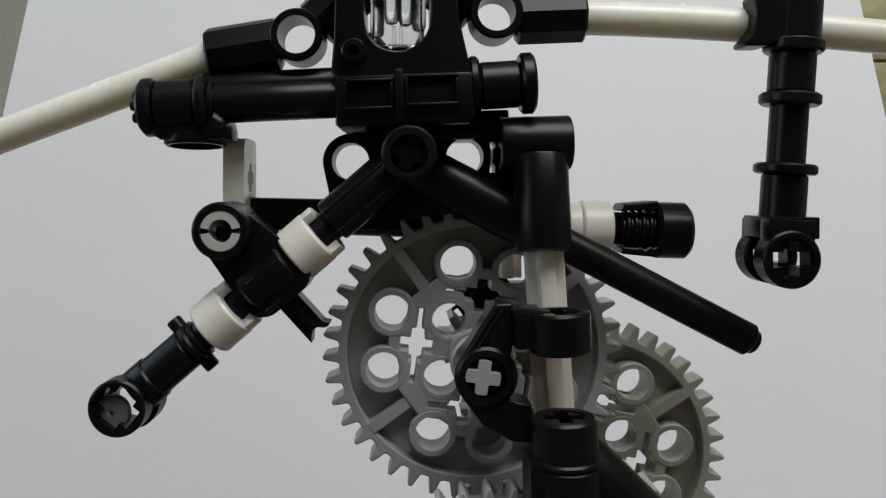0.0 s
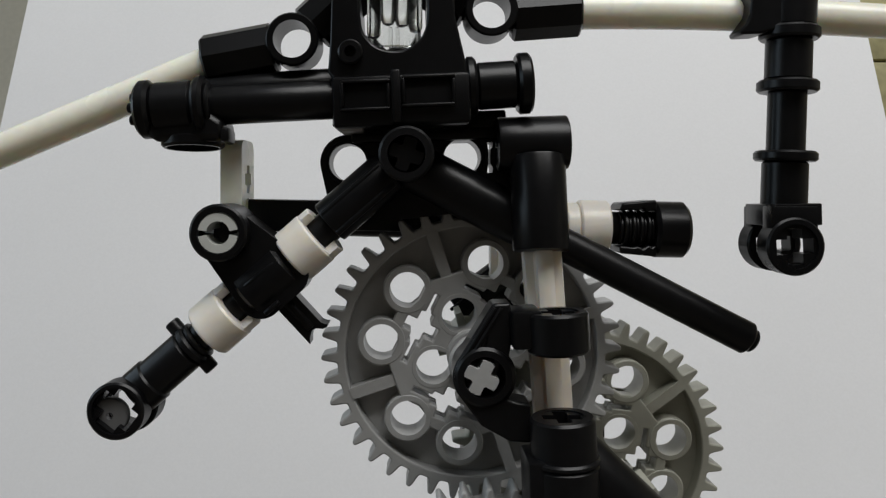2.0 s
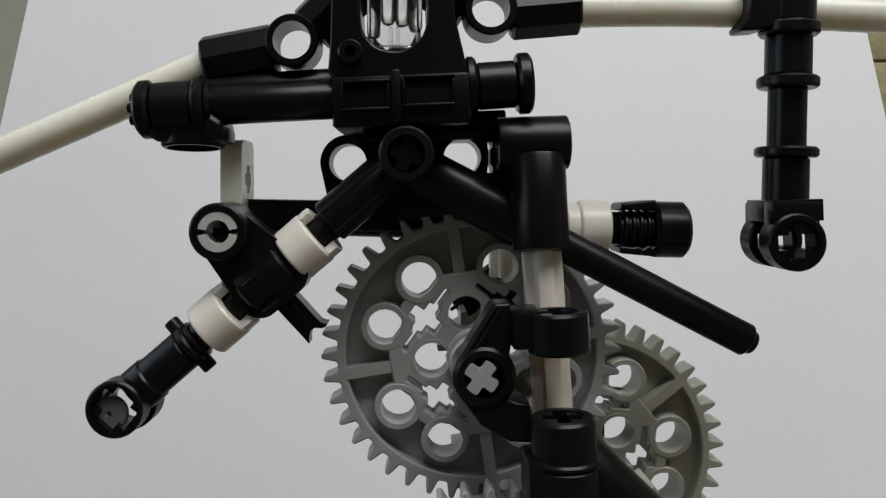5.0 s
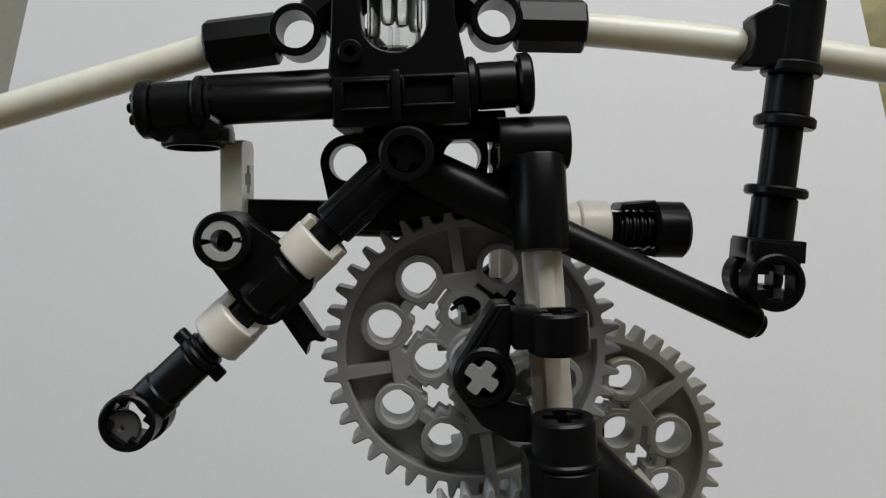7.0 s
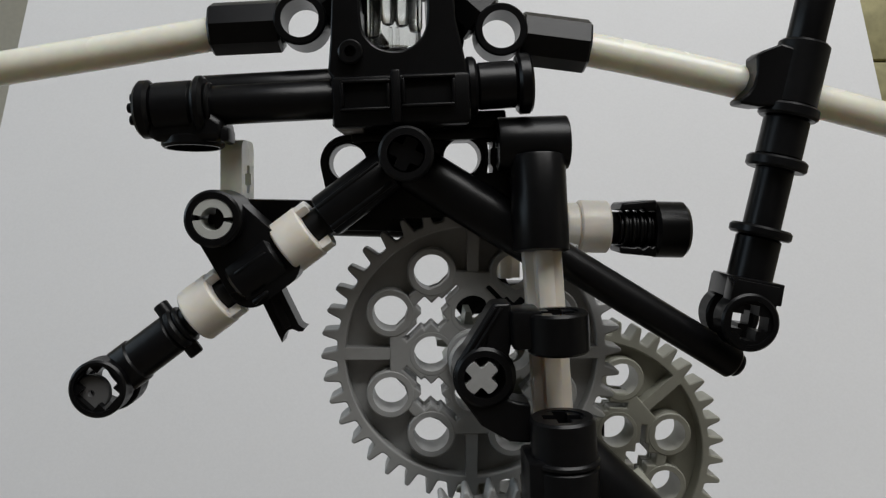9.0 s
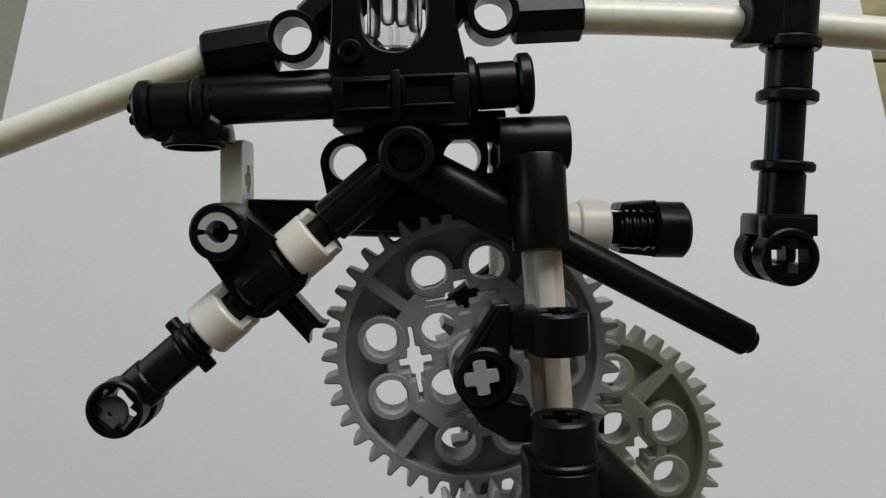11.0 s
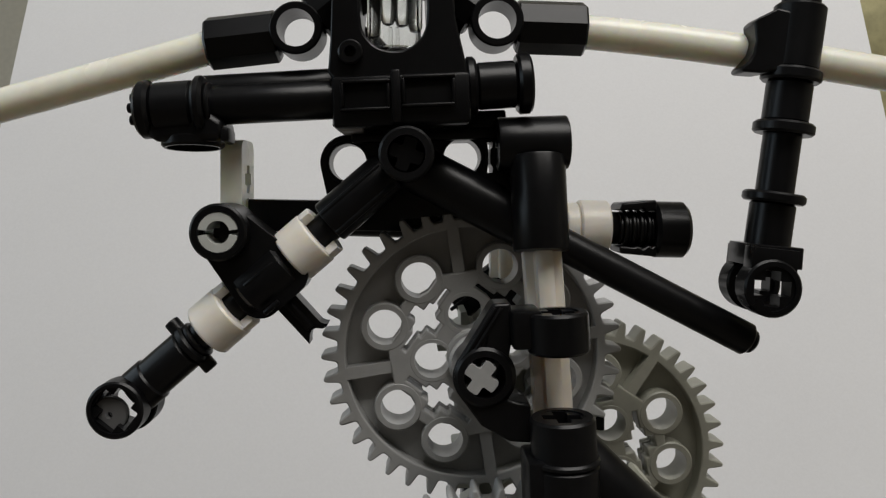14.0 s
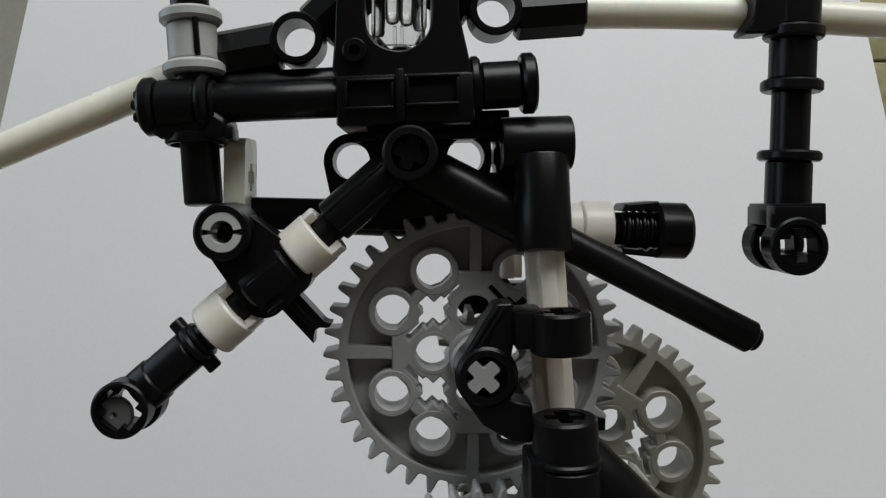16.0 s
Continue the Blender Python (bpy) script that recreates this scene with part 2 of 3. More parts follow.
board.matrix_world = pose(0.0, 0.290, 0.003, -LEAN, 0, 0)
bm = mesh()
block(bm, -150, 150, 446, 560, 0, 250, 4)
part("box", bm, WALL, None, (0, 0, 0)).location = (0, 0, 0)
tagged(bpy.data.objects["box"], "plain cream box that the board leans against", "box")
# pale panel at the side, beyond the sheet
panel = tagged(new("slatted_panel"), "straw coloured slatted panel standing behind the sheet", "panel")
for i in range(9):
    bm = mesh()
    block(bm, 300, 560, 640, 660, 60 * i, 60 * i + 58, 2)
    part("slat", bm, STRAW, panel, (0, 0, 0))

# ---- the mechanism ----
clock = tagged(new("escapement_clock"), "pendulum clock movement of black, white and grey plastic pieces", "clock movement")
clock.location = (CLOCK[0] / 1000, CLOCK[1] / 1000, 0)


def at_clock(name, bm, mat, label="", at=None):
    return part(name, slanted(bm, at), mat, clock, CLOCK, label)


# pivots of the moving parts
SWING = mm(-5.87, 101, 23.52)
ROCK = mm(-4.37, 97, 12.07)
GEAR_A = mm(3.98, 107.2, -14.29)
GEAR_B = mm(22.05, 117.3, -31.15)
GEAR_C = mm(6.9, 97.5, -50.4)


# ---- gears ----
def gear_mesh(bm, c, teeth=40, turn=0.0):
    """A forty-tooth gear: narrow toothed rim, thin web, raised hub plate, bosses round the pin holes, four spokes."""
    def put(x, y, z):
        co, si = math.cos(turn), math.sin(turn)
        return c + Vector((x * co - z * si, y, x * si + z * co))
    rim = []
    for i in range(teeth):
        k = 2 * math.pi / teeth
        a = k * i + 0.016
        for f, r in ((-0.30, 18.7), (-0.25, 18.95), (-0.145, 20.35), (-0.09, 20.88), (0.09, 20.88), (0.145, 20.35), (0.25, 18.95), (0.30, 18.7)):
            rim.append((r * math.cos(a + f * k), r * math.sin(a + f * k)))
    sheet(bm, [rim, circle(0, 0, 17.5, 80)], put, -2.1, 2.1)
    h = math.sqrt(0.5) * 8
    inner = [(h, 0), (0, h), (-h, 0), (0, -h)]
    outer = [(s * p, t * q) for p, q in ((2 * h, h), (h, 2 * h)) for s in (1, -1) for t in (1, -1)]
    axles = [cross(2.35, 0.95, 8 * math.cos(q), 8 * math.sin(q), q + math.pi / 2, 6.0, 0.36) for q in (math.pi / 4 + k * math.pi / 2 for k in range(4))]
    # web
    sheet(bm, [circle(0, 0, 17.7, 80)] + [circle(x, z, 2.6) for x, z in outer] + [circle(x, z, 2.6) for x, z in inner] + axles, put, 0.3, 1.3)
    # hub plate, cut back round the outer bosses
    hub = []
    for k in range(4):
        q = k * math.pi / 2
        for x, z in ((11.4, -2.6), (11.4, 2.6), (9.4, 4.6), (8.75, 6.4), (8.9, 8.0), (8.0, 8.9), (6.4, 8.75), (4.6, 9.4)):
            hub.append((x * math.cos(q) - z * math.sin(q), x * math.sin(q) + z * math.cos(q)))
    small = [cross(2.35, 0.95, 8 * math.cos(q), 8 * math.sin(q), q + math.pi / 2, 5.2, 0.36) for q in (math.pi / 4 + k * math.pi / 2 for k in range(4))]
    holes = [circle(x, z, 2.45) for x, z in inner]
    for y0, y1 in ((-2.4, 0.25), (1.35, 2.4)):
        sheet(bm, [hub] + holes + small, put, y0, y1)
    return put, inner, outer


def gear(name, c, mat, label, front, back, turn):
    bm = mesh()
    put, inner, outer = gear_mesh(bm, c, turn=turn)
    g = eased(moved(part(name, bm, mat, clock, c, label), c, CLOCK), 0.00022)
    for pts, r, d in ((outer, 3.35, 2.5), (inner, 3.15, 2.46)):
        for x, z in pts:
            bm = mesh()
            lathe(bm, put(x, -d, z), put(x, d, z), [(0, 2.45), (0, r - 0.2), (0.2, r), (2 * d - 0.2, r), (2 * d, r - 0.2), (2 * d, 2.45)], 36)
            part("hole_boss", bm, mat, g, c)
    for k in range(4):
        q = k * math.pi / 2
        box = [(11.0, -0.8), (17.7, -0.8), (17.7, 0.8), (11.0, 0.8)]
        bm = mesh()
        sheet(bm, [[(x * math.cos(q) - z * math.sin(q), x * math.sin(q) + z * math.cos(q)) for x, z in box]], put, -2.2, 2.2)
        part("spoke", bm, mat, g, c)
    bm = mesh()
    axle(bm, c + mm(0, front, 0), c + mm(0, back, 0), 2.12, 0.76, 45)
    part("axle", bm, GREY if front < -15 else BLACK, g, c, "cross axle through the gear")
    return g


gear_a = gear("escape_gear", GEAR_A, GREY, "light grey forty-tooth gear with pin holes", -16.3, 14, 0.0)
gear_b = gear("second_gear", GEAR_B, OLD_GREY, "slightly yellowed grey forty-tooth gear", -8, 12, 0.0)
gear_c = gear("first_gear", GEAR_C, GREY, "light grey forty-tooth gear low in the movement", -6, 26, 0.03)


bm = mesh()
turned(bm, GEAR_A + mm(0, -9.0, 0), GEAR_A + mm(0, -2.6, 0), ((0.0, 0.2, 3.6), (0.2, 0.8, 3.0), (0.8, 1.0, 3.6)), bore=2.3, soft=0.3)
part("bush", bm, GREY, gear_a, GEAR_A, "grey bush on the axle")


def pinion(c, y0, y1, parent, org):
    """An eight-tooth pinion."""
    pts = []
    for i in range(8):
        a, k = 2 * math.pi * i / 8, 2 * math.pi / 8
        for f, r in ((-0.3, 2.9), (-0.12, 4.7), (0.12, 4.7), (0.3, 2.9)):
            pts.append((r * math.cos(a + f * k), r * math.sin(a + f * k)))
    bm = mesh()
    sheet(bm, [pts], lambda x, y, z: c + Vector((x, y, z)), y0, y1)
    part("pinion", bm, OLD_GREY, parent, org, "small eight-tooth grey pinion")


pinion(GEAR_A, 5.0, 13.0, gear_a, GEAR_A)
pinion(GEAR_B, -23.0, -16.5, gear_b, GEAR_B)

# ---- fixed frame ----
# head block with a cradle for the clear tube
bm = mesh()
yf = 94.5
out = [(-13.8, 15.21), (-13.66, 21.2), (-14.37, 22.04), (-14.08, 26.12), (-13.8, 35.28), (-10.7, 35.28), (-10.35, 29.4), *[(-6.15 - 4.1 * math.cos(q), 28.6 - 3.9 * math.sin(q)) for q in (math.pi * i / 20 for i in range(21))], (-1.97, 30.21), (-2.25, 35.28), (1.13, 35.28), (1.55, 28.94), (2.68, 24.15), (3.1, 21.9), (3.24, 15.84)]
sheet(bm, [out], plain, yf, yf + 11)
block(bm, -13.73, 3.36, yf - 1.2, yf + 11.5, 15.34, 21.64, 0.5, -2.4)
eased(at_clock("head_block", bm, BLACK, "black plastic block with a cradle", 94.5))
for x0, x1, z0, z1 in ((-12.54, -6.44, 16.88, 20.73), (-5.04, 1.54, 17.44, 21.36)):
    bm = mesh()
    t = 0.42
    for a, b, c, d in ((x0, x1, z1 - t, z1), (x0, x1, z0, z0 + t), (x0, x0 + t, z0 + t, z1 - t), (x1 - t, x1, z0 + t, z1 - t)):
        block(bm, a, b, yf - 2.0, yf - 1.1, c, d, 0.2, -2.4)
    at_clock("raised_rim", bm, BLACK)
bm = mesh()
block(bm, -6.3, -5.11, yf - 2.3, yf - 1.0, 15.34, 21.92, 0.3, -2.4)
at_clock("rib", bm, BLACK)
bm = mesh()
lathe(bm, mm(-11.48, 94.5, 24.43) + mm(0, -0.9, 0), mm(-11.48, 94.5, 24.43) + mm(0, 1, 0), [(0, 0.7), (0, 1.35), (0.2, 1.55), (1.9, 1.55), (1.9, 0.7)], 28)
at_clock("stud", bm, BLACK)
bm = mesh()
block(bm, -13.1, -10.09, yf + 1, yf + 8, 14.85, 15.55, 0.25, -2.4)
at_clock("foot", bm, GREY, "small light edge under the head block")

# clear tube in the cradle
bm = mesh()
tube_a, tube_b = mm(-6.42, 99, 36.22), mm(-6.34, 99, 25.82)
turned(bm, tube_a, tube_b, ((0.0, 1.0, 3.5),), bore=3.15, soft=0.15)
at_clock("clear_tube", bm, CLEAR, "clear transparent plastic tube")
for x, low in ((-8.95, 27.2), (-7.1, 28.9), (-5.3, 28.7), (-3.6, 28.0)):
    bm = mesh()
    rod(bm, mm(x, 98.4, 36.22), mm(x, 98.4, low), 0.92, 0.75, seg=24)
    at_clock("clear_rib", bm, CLEAR, "clear rounded rib inside the tube")
for x in (-6.75, -5.85):
    bm = mesh()
    block(bm, x - 0.22, x + 0.22, 97.6, 100.2, 25.95, 28.6, 0.1)
    at_clock("clear_fin", bm, CLEAR, "thin clear fin at the foot of the tube")

# bar to the side with its pierced end piece
bm = mesh()
rod(bm, mm(-13.37, 97.5, 19.4), mm(-31.39, 97.5, 18.45), 2.55, 0.2)
rod(bm, mm(-13.85, 101, 21.75), mm(-32.51, 101, 20.7), 2.2, 0.2)
at_clock("side_bar", bm, BLACK)
bm = mesh()
k0, k1 = mm(-39.25, 97, 17.71), mm(-29.35, 97, 18.43)
turned(bm, k0, k1, ((0.0, 0.05, 1.9), (0.05, 0.24, 3.75), (0.24, 0.78, 3.35), (0.78, 0.93, 3.85), (0.93, 1.0, 2.9)), soft=0.45)
end = at_clock("bar_end", bm, BLACK, "black end piece with a hole across it")
for i in range(6):
    a = i * math.pi / 3
    c = k0 + mm(0.3, 1.6 * math.cos(a), 1.6 * math.sin(a))
    nub_bm = mesh()
    rod(nub_bm, c - mm(0.7, 0, 0), c + mm(1.2, 0, 0), 0.65, 0.2, seg=14)
    part("nub", nub_bm, BLACK, end, CLOCK)
bm = mesh()
sheet(bm, [[(-37.4, 18.6), (-38.2, 16.7), (-37.0, 14.1), (-36.0, 13.5), (-28.0, 13.5), (-27.5, 16.0), (-29.3, 17.3)]], plain, 94.9, 102.0)
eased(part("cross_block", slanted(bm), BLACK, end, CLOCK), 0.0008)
bm = mesh()
turned(bm, mm(-32.5, 98.6, 14.6), mm(-32.47, 98.6, 13.1), ((0.0, 1.0, 3.95),), bore=3.3, soft=0.3)
part("cross_sleeve", bm, BLACK, end, CLOCK)
bm = mesh()
block(bm, -28.02, -26.83, 95.0, 98.2, 13.45, 15.34, 0.4, -2)
part("corner", bm, BLACK, end, CLOCK)
# stop bush on the far end of the bar
bm = mesh()
turned(bm, mm(2.92, 98, 20.89), mm(11.3, 98, 21.45), ((0.0, 0.16, 3.9), (0.16, 0.78, 3.05), (0.78, 1.0, 3.95)), bore=2.4, soft=0.35)
at_clock("bush", bm, BLACK)
bm = mesh()
rod(bm, mm(1.17, 98, 20.89), mm(10.9, 98, 21.45), 2.35, 0.2)
at_clock("bar_tip", bm, BLACK)

# pierced beam behind the rocker
bm = mesh()
y0, y1 = 102.0, 107.0
h0, h1 = (-12.77, 11.63), (2.58, 12.31)
outl = hull([(*h0, 3.75), (9.2, 12.85, 3.75), (-13.07, 7.68, 2.6), (9.2, 7.83, 2.0)])
sheet(bm, [outl, circle(*h0, 2.5), circle(*h1, 2.5), [(5.93, 14.37), (6.69, 14.37), (6.69, 13.76), (6.38, 13.3), (6.38, 11.48), (6.69, 11.02), (6.69, 10.26), (5.93, 10.26), (6.08, 11.48), (6.08, 13.3)]], plain, y0, y1)
eased(at_clock("pierced_beam", bm, BLACK, "black beam with round pin holes"))
for i, h in enumerate((h0, h1)):
    bm = mesh()
    lathe(bm, mm(h[0], y0 - 0.3, h[1]), mm(h[0], y0 + 1, h[1]), [(0, 2.5), (0, 2.9), (0.25, 3.05), (1.2, 3.05), (1.2, 2.5)], 36)
    at_clock("hole_rim", bm, BLACK)
bm = mesh()
block(bm, -12.34, 9.11, 100, 109, 14.68, 16.18, 0.4, -2)
block(bm, 2.4, 8.25, 100.6, 106, 15.5, 18.7, 0.3, -2)
at_clock("top_plate", bm, BLACK)
# low bar, white bracket on its end
bm = mesh()
rod(bm, mm(-18.69, 112, 4.42), mm(26.37, 112, 3.09), 2.4, 0.2)
at_clock("low_bar", bm, BLACK)
bm = mesh()
block(bm, -26.81, -16.89, 103.8, 108.6, 2.35, 6.75, 0.3, 1.0)
block(bm, -15.08, 9.51, 109.6, 114, 1.97, 9.1, 0.5, 1.0)
block(bm, -18.36, -13.44, 104, 112, 2.13, 6.64, 0.5, 1.0)
at_clock("low_beam", bm, BLACK)
bm = mesh()
sheet(bm, [hull([(101.5, 13.17, 1.6), (106.0, 13.17, 1.6), (101.5, 3.18, 1.6), (106.0, 3.18, 1.6)]),
           cross(1.9, 0.8, 103.8, 9.53), circle(103.8, 5.11, 1.9)],
      lambda x, y, z: mm(y, x, z), -29.51, -26.68)
eased(at_clock("white_bracket", bm, IVORY, "white plastic bracket with an axle hole"))
# bushes and ribbed end on the other side
bm = mesh()
turned(bm, mm(17.6, 111, 3.35), mm(23.95, 111, 3.26), ((0.0, 0.32, 3.45), (0.32, 1.0, 3.85)), bore=2.3, soft=0.25)
at_clock("white_bush", bm, WHITE, "white plastic bush")
bm = mesh()
turned(bm, mm(9.35, 112, 3.76), mm(13.85, 112, 3.59), ((0.0, 1.0, 3.6),), bore=2.4, soft=0.3)
at_clock("white_bush", bm, WHITE, "white plastic bush")
bm = mesh()
e0, e1 = mm(25.48, 111, 2.98), mm(35.3, 111, 2.81)
steps = [(0.0, 0.05, 2.3)]
for i in range(4):
    steps += [(0.05 + i * 0.11, 0.11 + i * 0.11, 2.85), (0.11 + i * 0.11, 0.16 + i * 0.11, 2.55)]
turned(bm, e0, e1, steps + [(0.49, 1.0, 4.1)], soft=0.55)
ribbed = at_clock("ribbed_end", bm, BLACK, "black ribbed end cap with tapering flanks")
for flank in (((25.18, 5.44), (25.67, 6.58), (30.54, 6.99), (30.54, 5.28), (29.89, 5.6), (29.4, 5.2), (28.59, 5.85), (27.94, 5.44), (27.29, 5.6)),
              ((25.18, 0.41), (27.29, 0.24), (27.94, 0.41), (28.59, -0), (29.4, 0.57), (29.89, 0.24), (30.54, 0.57), (30.54, -1.14), (25.34, -0.65))):
    bm = mesh()
    sheet(bm, [list(flank)], plain, 108.2, 114.0)
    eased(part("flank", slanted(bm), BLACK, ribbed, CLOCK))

# column
bm = mesh()
rod(bm, mm(7.08, 99, 13.5), mm(16.25, 99, 13.8), 3.55, 0.3)
rod(bm, mm(12.14, 97.6, 11.9), mm(12.31, 95.6, -0.14), 3.55, 0.3)
at_clock("elbow", bm, BLACK, "black elbow connector at the top of the column")
bm = mesh()
axle(bm, mm(12.43, 97, 1.52), mm(14.46, 97, -25.95), 2.5, 1.0)
at_clock("column_axle", bm, WHITE, "white cross axle of the column")


def cross_cap(bm, top):
    """A top face with a cross-shaped hole, just under the rim of a sleeve."""
    sheet(bm, [circle(0, 0, 2.7, 36), cross(2.3, 0.85)], lambda x, y, z: top + Vector((x, z, -y)), 0.12, 3.0)


ring_a, ring_b = mm(13.63, 91, -7.46), mm(13.9, 91, -12.34)
bm = mesh()
turned(bm, ring_a, ring_b, ((0.0, 1.0, 3.75),), bore=2.6, soft=0.3)
cross_cap(bm, ring_a)
block(bm, 8.11, 11.8, 89.5, 95, -11.87, -7.18, 0.5, -3)
at_clock("ring", bm, BLACK)
bm = mesh()
b0 = (5.05, -15.5)
arcs = [[(b0[0] + 3.86 * math.cos(radians(q)), b0[1] + 3.86 * math.sin(radians(q))) for q in span] for span in (range(40, -46, -5), range(215, 139, -5))]
outl = [(5.87, -6.88), (6.35, -6.61), (8.25, -6.56), (8.33, -11.26), *arcs[0], (8.94, -18.48), (10.64, -18.76), (10.64, -23.49), (8.11, -23.33), (4.66, -21.42), *arcs[1]]
sheet(bm, [outl, circle(*b0, 2.5)], plain, 91.5, 96.0)
eased(at_clock("bearing_plate", bm, BLACK, "black bearing connector that holds the gear axle"))
for dx in (0.35, 1.1):
    bm = mesh()
    rod(bm, mm(2.35 + dx, 91.45, -13.0), mm(5.95 + dx, 91.45, -7.15), 0.24, 0.08, seg=10)
    at_clock("ridge", bm, BLACK)
bm = mesh()
lathe(bm, mm(b0[0], 91.0, b0[1]), mm(b0[0], 98, b0[1]), [(0, 2.5), (0, 3.3), (0.3, 3.65), (7.0, 3.65), (7.0, 2.5)], 40)
at_clock("bearing", bm, BLACK)
bm = mesh()
la, lb = mm(13.99, 89, -19.63), mm(14.26, 89, -24.6)
turned(bm, la, lb, ((0.0, 1.0, 3.85),), bore=2.6, soft=0.3)
cross_cap(bm, la)
at_clock("sleeve", bm, BLACK)
bm = mesh()
turned(bm, mm(14.13, 89, -24.21), mm(14.59, 89, -37.74), ((0.0, 0.06, 4.25), (0.06, 1.0, 4.15)), soft=0.3)
block(bm, 9.79, 12.34, 86, 93, -37.49, -24.08, 0.5, -2)
at_clock("lower_sleeve", bm, BLACK)
bm = mesh()
p, q = mm(15.49, 92, -24.61), mm(30.58, 92, -39.01)
rod(bm, p, q, 3.6, 0.3)
at_clock("strut", bm, BLACK)
# feet down to the table, below the movement
bm = mesh()
block(bm, 8, 20, 85, 96, -139, -36, 0.6)
at_clock("post", bm, BLACK)
bm = mesh()
block(bm, -30, 62, 80, 132, -140, -132, 0.8)
at_clock("base_plate", bm, BLACK)
bm = mesh()
block(bm, 17, 26, 122, 130, -133, -26, 0.6)
block(bm, 3, 9, 121, 129, -133, -25, 0.6)
at_clock("rear_post", bm, BLACK)
bm = mesh()
block(bm, 3.2, 18, 120, 125, -10.5, -5.5, 0.6)
block(bm, 13.5, 18, 120.2, 124.8, -10, 6, 0.6)
block(bm, 13.6, 17.9, 113, 125, 2, 6.5, 0.6)
at_clock("rear_bracket", bm, BLACK)
bm = mesh()
axle(bm, mm(9.6, 119, 3.5), mm(9.6, 119, -4.4), 2.38, 0.9)
at_clock("rear_axle", bm, WHITE, "short white cross axle behind the gear")
bm = mesh()
p, q = mm(2.2, 121.5, -9.6), mm(9.5, 121.5, -4.2)
rod(bm, p, q, 2.6, 0.3)
for w in (-1.2, 0.2):
    rod(bm, p + mm(-1.6 - w * 0.5, -2.6, 1.2 + w), q + mm(-1.6 - w * 0.5, -2.6, 1.2 + w), 0.3, 0.1, seg=10)
at_clock("rear_arm", bm, BLACK)
bm = mesh()
rod(bm, SWING + mm(0, -4, 0), SWING + mm(0, 12, 0), 2.35, 0.2)
at_clock("pivot_pin", bm, BLACK)

# ---- the rocker, which the pendulum nudges ----
bm = mesh()
lathe(bm, mm(-4.43, 91.5, 11.52) + mm(0, 0, 0), mm(-4.43, 91.5, 11.52) + mm(0, 9, 0), [(0, 2.3), (0, 3.1), (0.3, 3.4), (8.7, 3.4), (9, 3.1), (9, 2.3)], 44)
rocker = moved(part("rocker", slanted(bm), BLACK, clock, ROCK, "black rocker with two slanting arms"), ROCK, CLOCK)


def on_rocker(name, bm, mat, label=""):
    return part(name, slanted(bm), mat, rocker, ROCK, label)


bm = mesh()
axle(bm, mm(-4.46, 92.5, 11.6), mm(-5.0, 104, 12.4), 2.1, 0.8, 20)
on_rocker("axle", bm, BLACK)
R0, R1 = mm(-6.13, 98, 10.52), mm(-42.43, 98, -20.52)
def along(s):
    return R0.lerp(R1, s)
bm = mesh()
rod(bm, along(0.02), along(0.235), 2.95, 0.3)
shift = (R1 - R0).normalized().cross(Vector((0, 1, 0)))
for w in (-1.3, 1.7):
    rod(bm, along(0.03) + shift * w + mm(0, -2.35, 0), along(0.232) + shift * w + mm(0, -2.35, 0), 0.42, 0.1, seg=12)
on_rocker("socket", bm, BLACK)
bm = mesh()
rod(bm, along(0.2), along(0.88), 2.1, 0.2)
on_rocker("arm", bm, BLACK)
for s0, s1 in ((0.252, 0.372), (0.55, 0.676)):
    bm = mesh()
    notched_bush(bm, along(s0), along(s1), 3.7, 2.1)
    on_rocker("white_bush", bm, WHITE, "white plastic bush")
# cross connector with the grey pin
bm = mesh()
turned(bm, along(0.385), along(0.53), ((0.0, 1.0, 3.45),), bore=2.1, soft=0.45)
pc = (-27.82, 2.19)
sheet(bm, [hull([(*pc, 3.55), (-20.1, -2.9, 2.9), (-23.29, -5.59, 2.9)]), circle(*pc, 2.6)], plain, 95.6, 100.5)
eased(on_rocker("cross_connector", bm, BLACK, "black connector block with a pin hole"))
bm = mesh()
lathe(bm, mm(pc[0], 93.2, pc[1]), mm(pc[0], 100.8, pc[1]), [(0, 2.6), (0, 3.3), (0.3, 3.6), (7.3, 3.6), (7.6, 3.3), (7.6, 2.6)], 40)
on_rocker("pin_boss", bm, BLACK)
for p, q in (((-25.0, -4.6), (-21.3, -1.6)), ((-22.5, -8.0), (-20.7, -6.5))):
    bm = mesh()
    rod(bm, mm(p[0], 95.0, p[1]), mm(q[0], 95.0, q[1]), 0.36, 0.15, seg=12)
    on_rocker("ridge", bm, BLACK)
for s in (0, 1):
    bm = mesh()
    half = [(r * math.cos(a), r * math.sin(a)) for r, seq in ((2.5, range(0, 13)), (1.45, range(12, -1, -1))) for a in (0.16 + (math.pi - 0.32) * i / 12 + s * math.pi for i in seq)]
    sheet(bm, [[(pc[0] + x, pc[1] + z) for x, z in half]], plain, 93.3, 100.5)
    on_rocker("split_pin", bm, PALE, "half of a light grey split pin")
bm = mesh()
axle(bm, mm(pc[0], 96.5, pc[1]), mm(pc[0], 104, pc[1]), 1.5, 0.6)
on_rocker("pin_core", bm, BLACK)
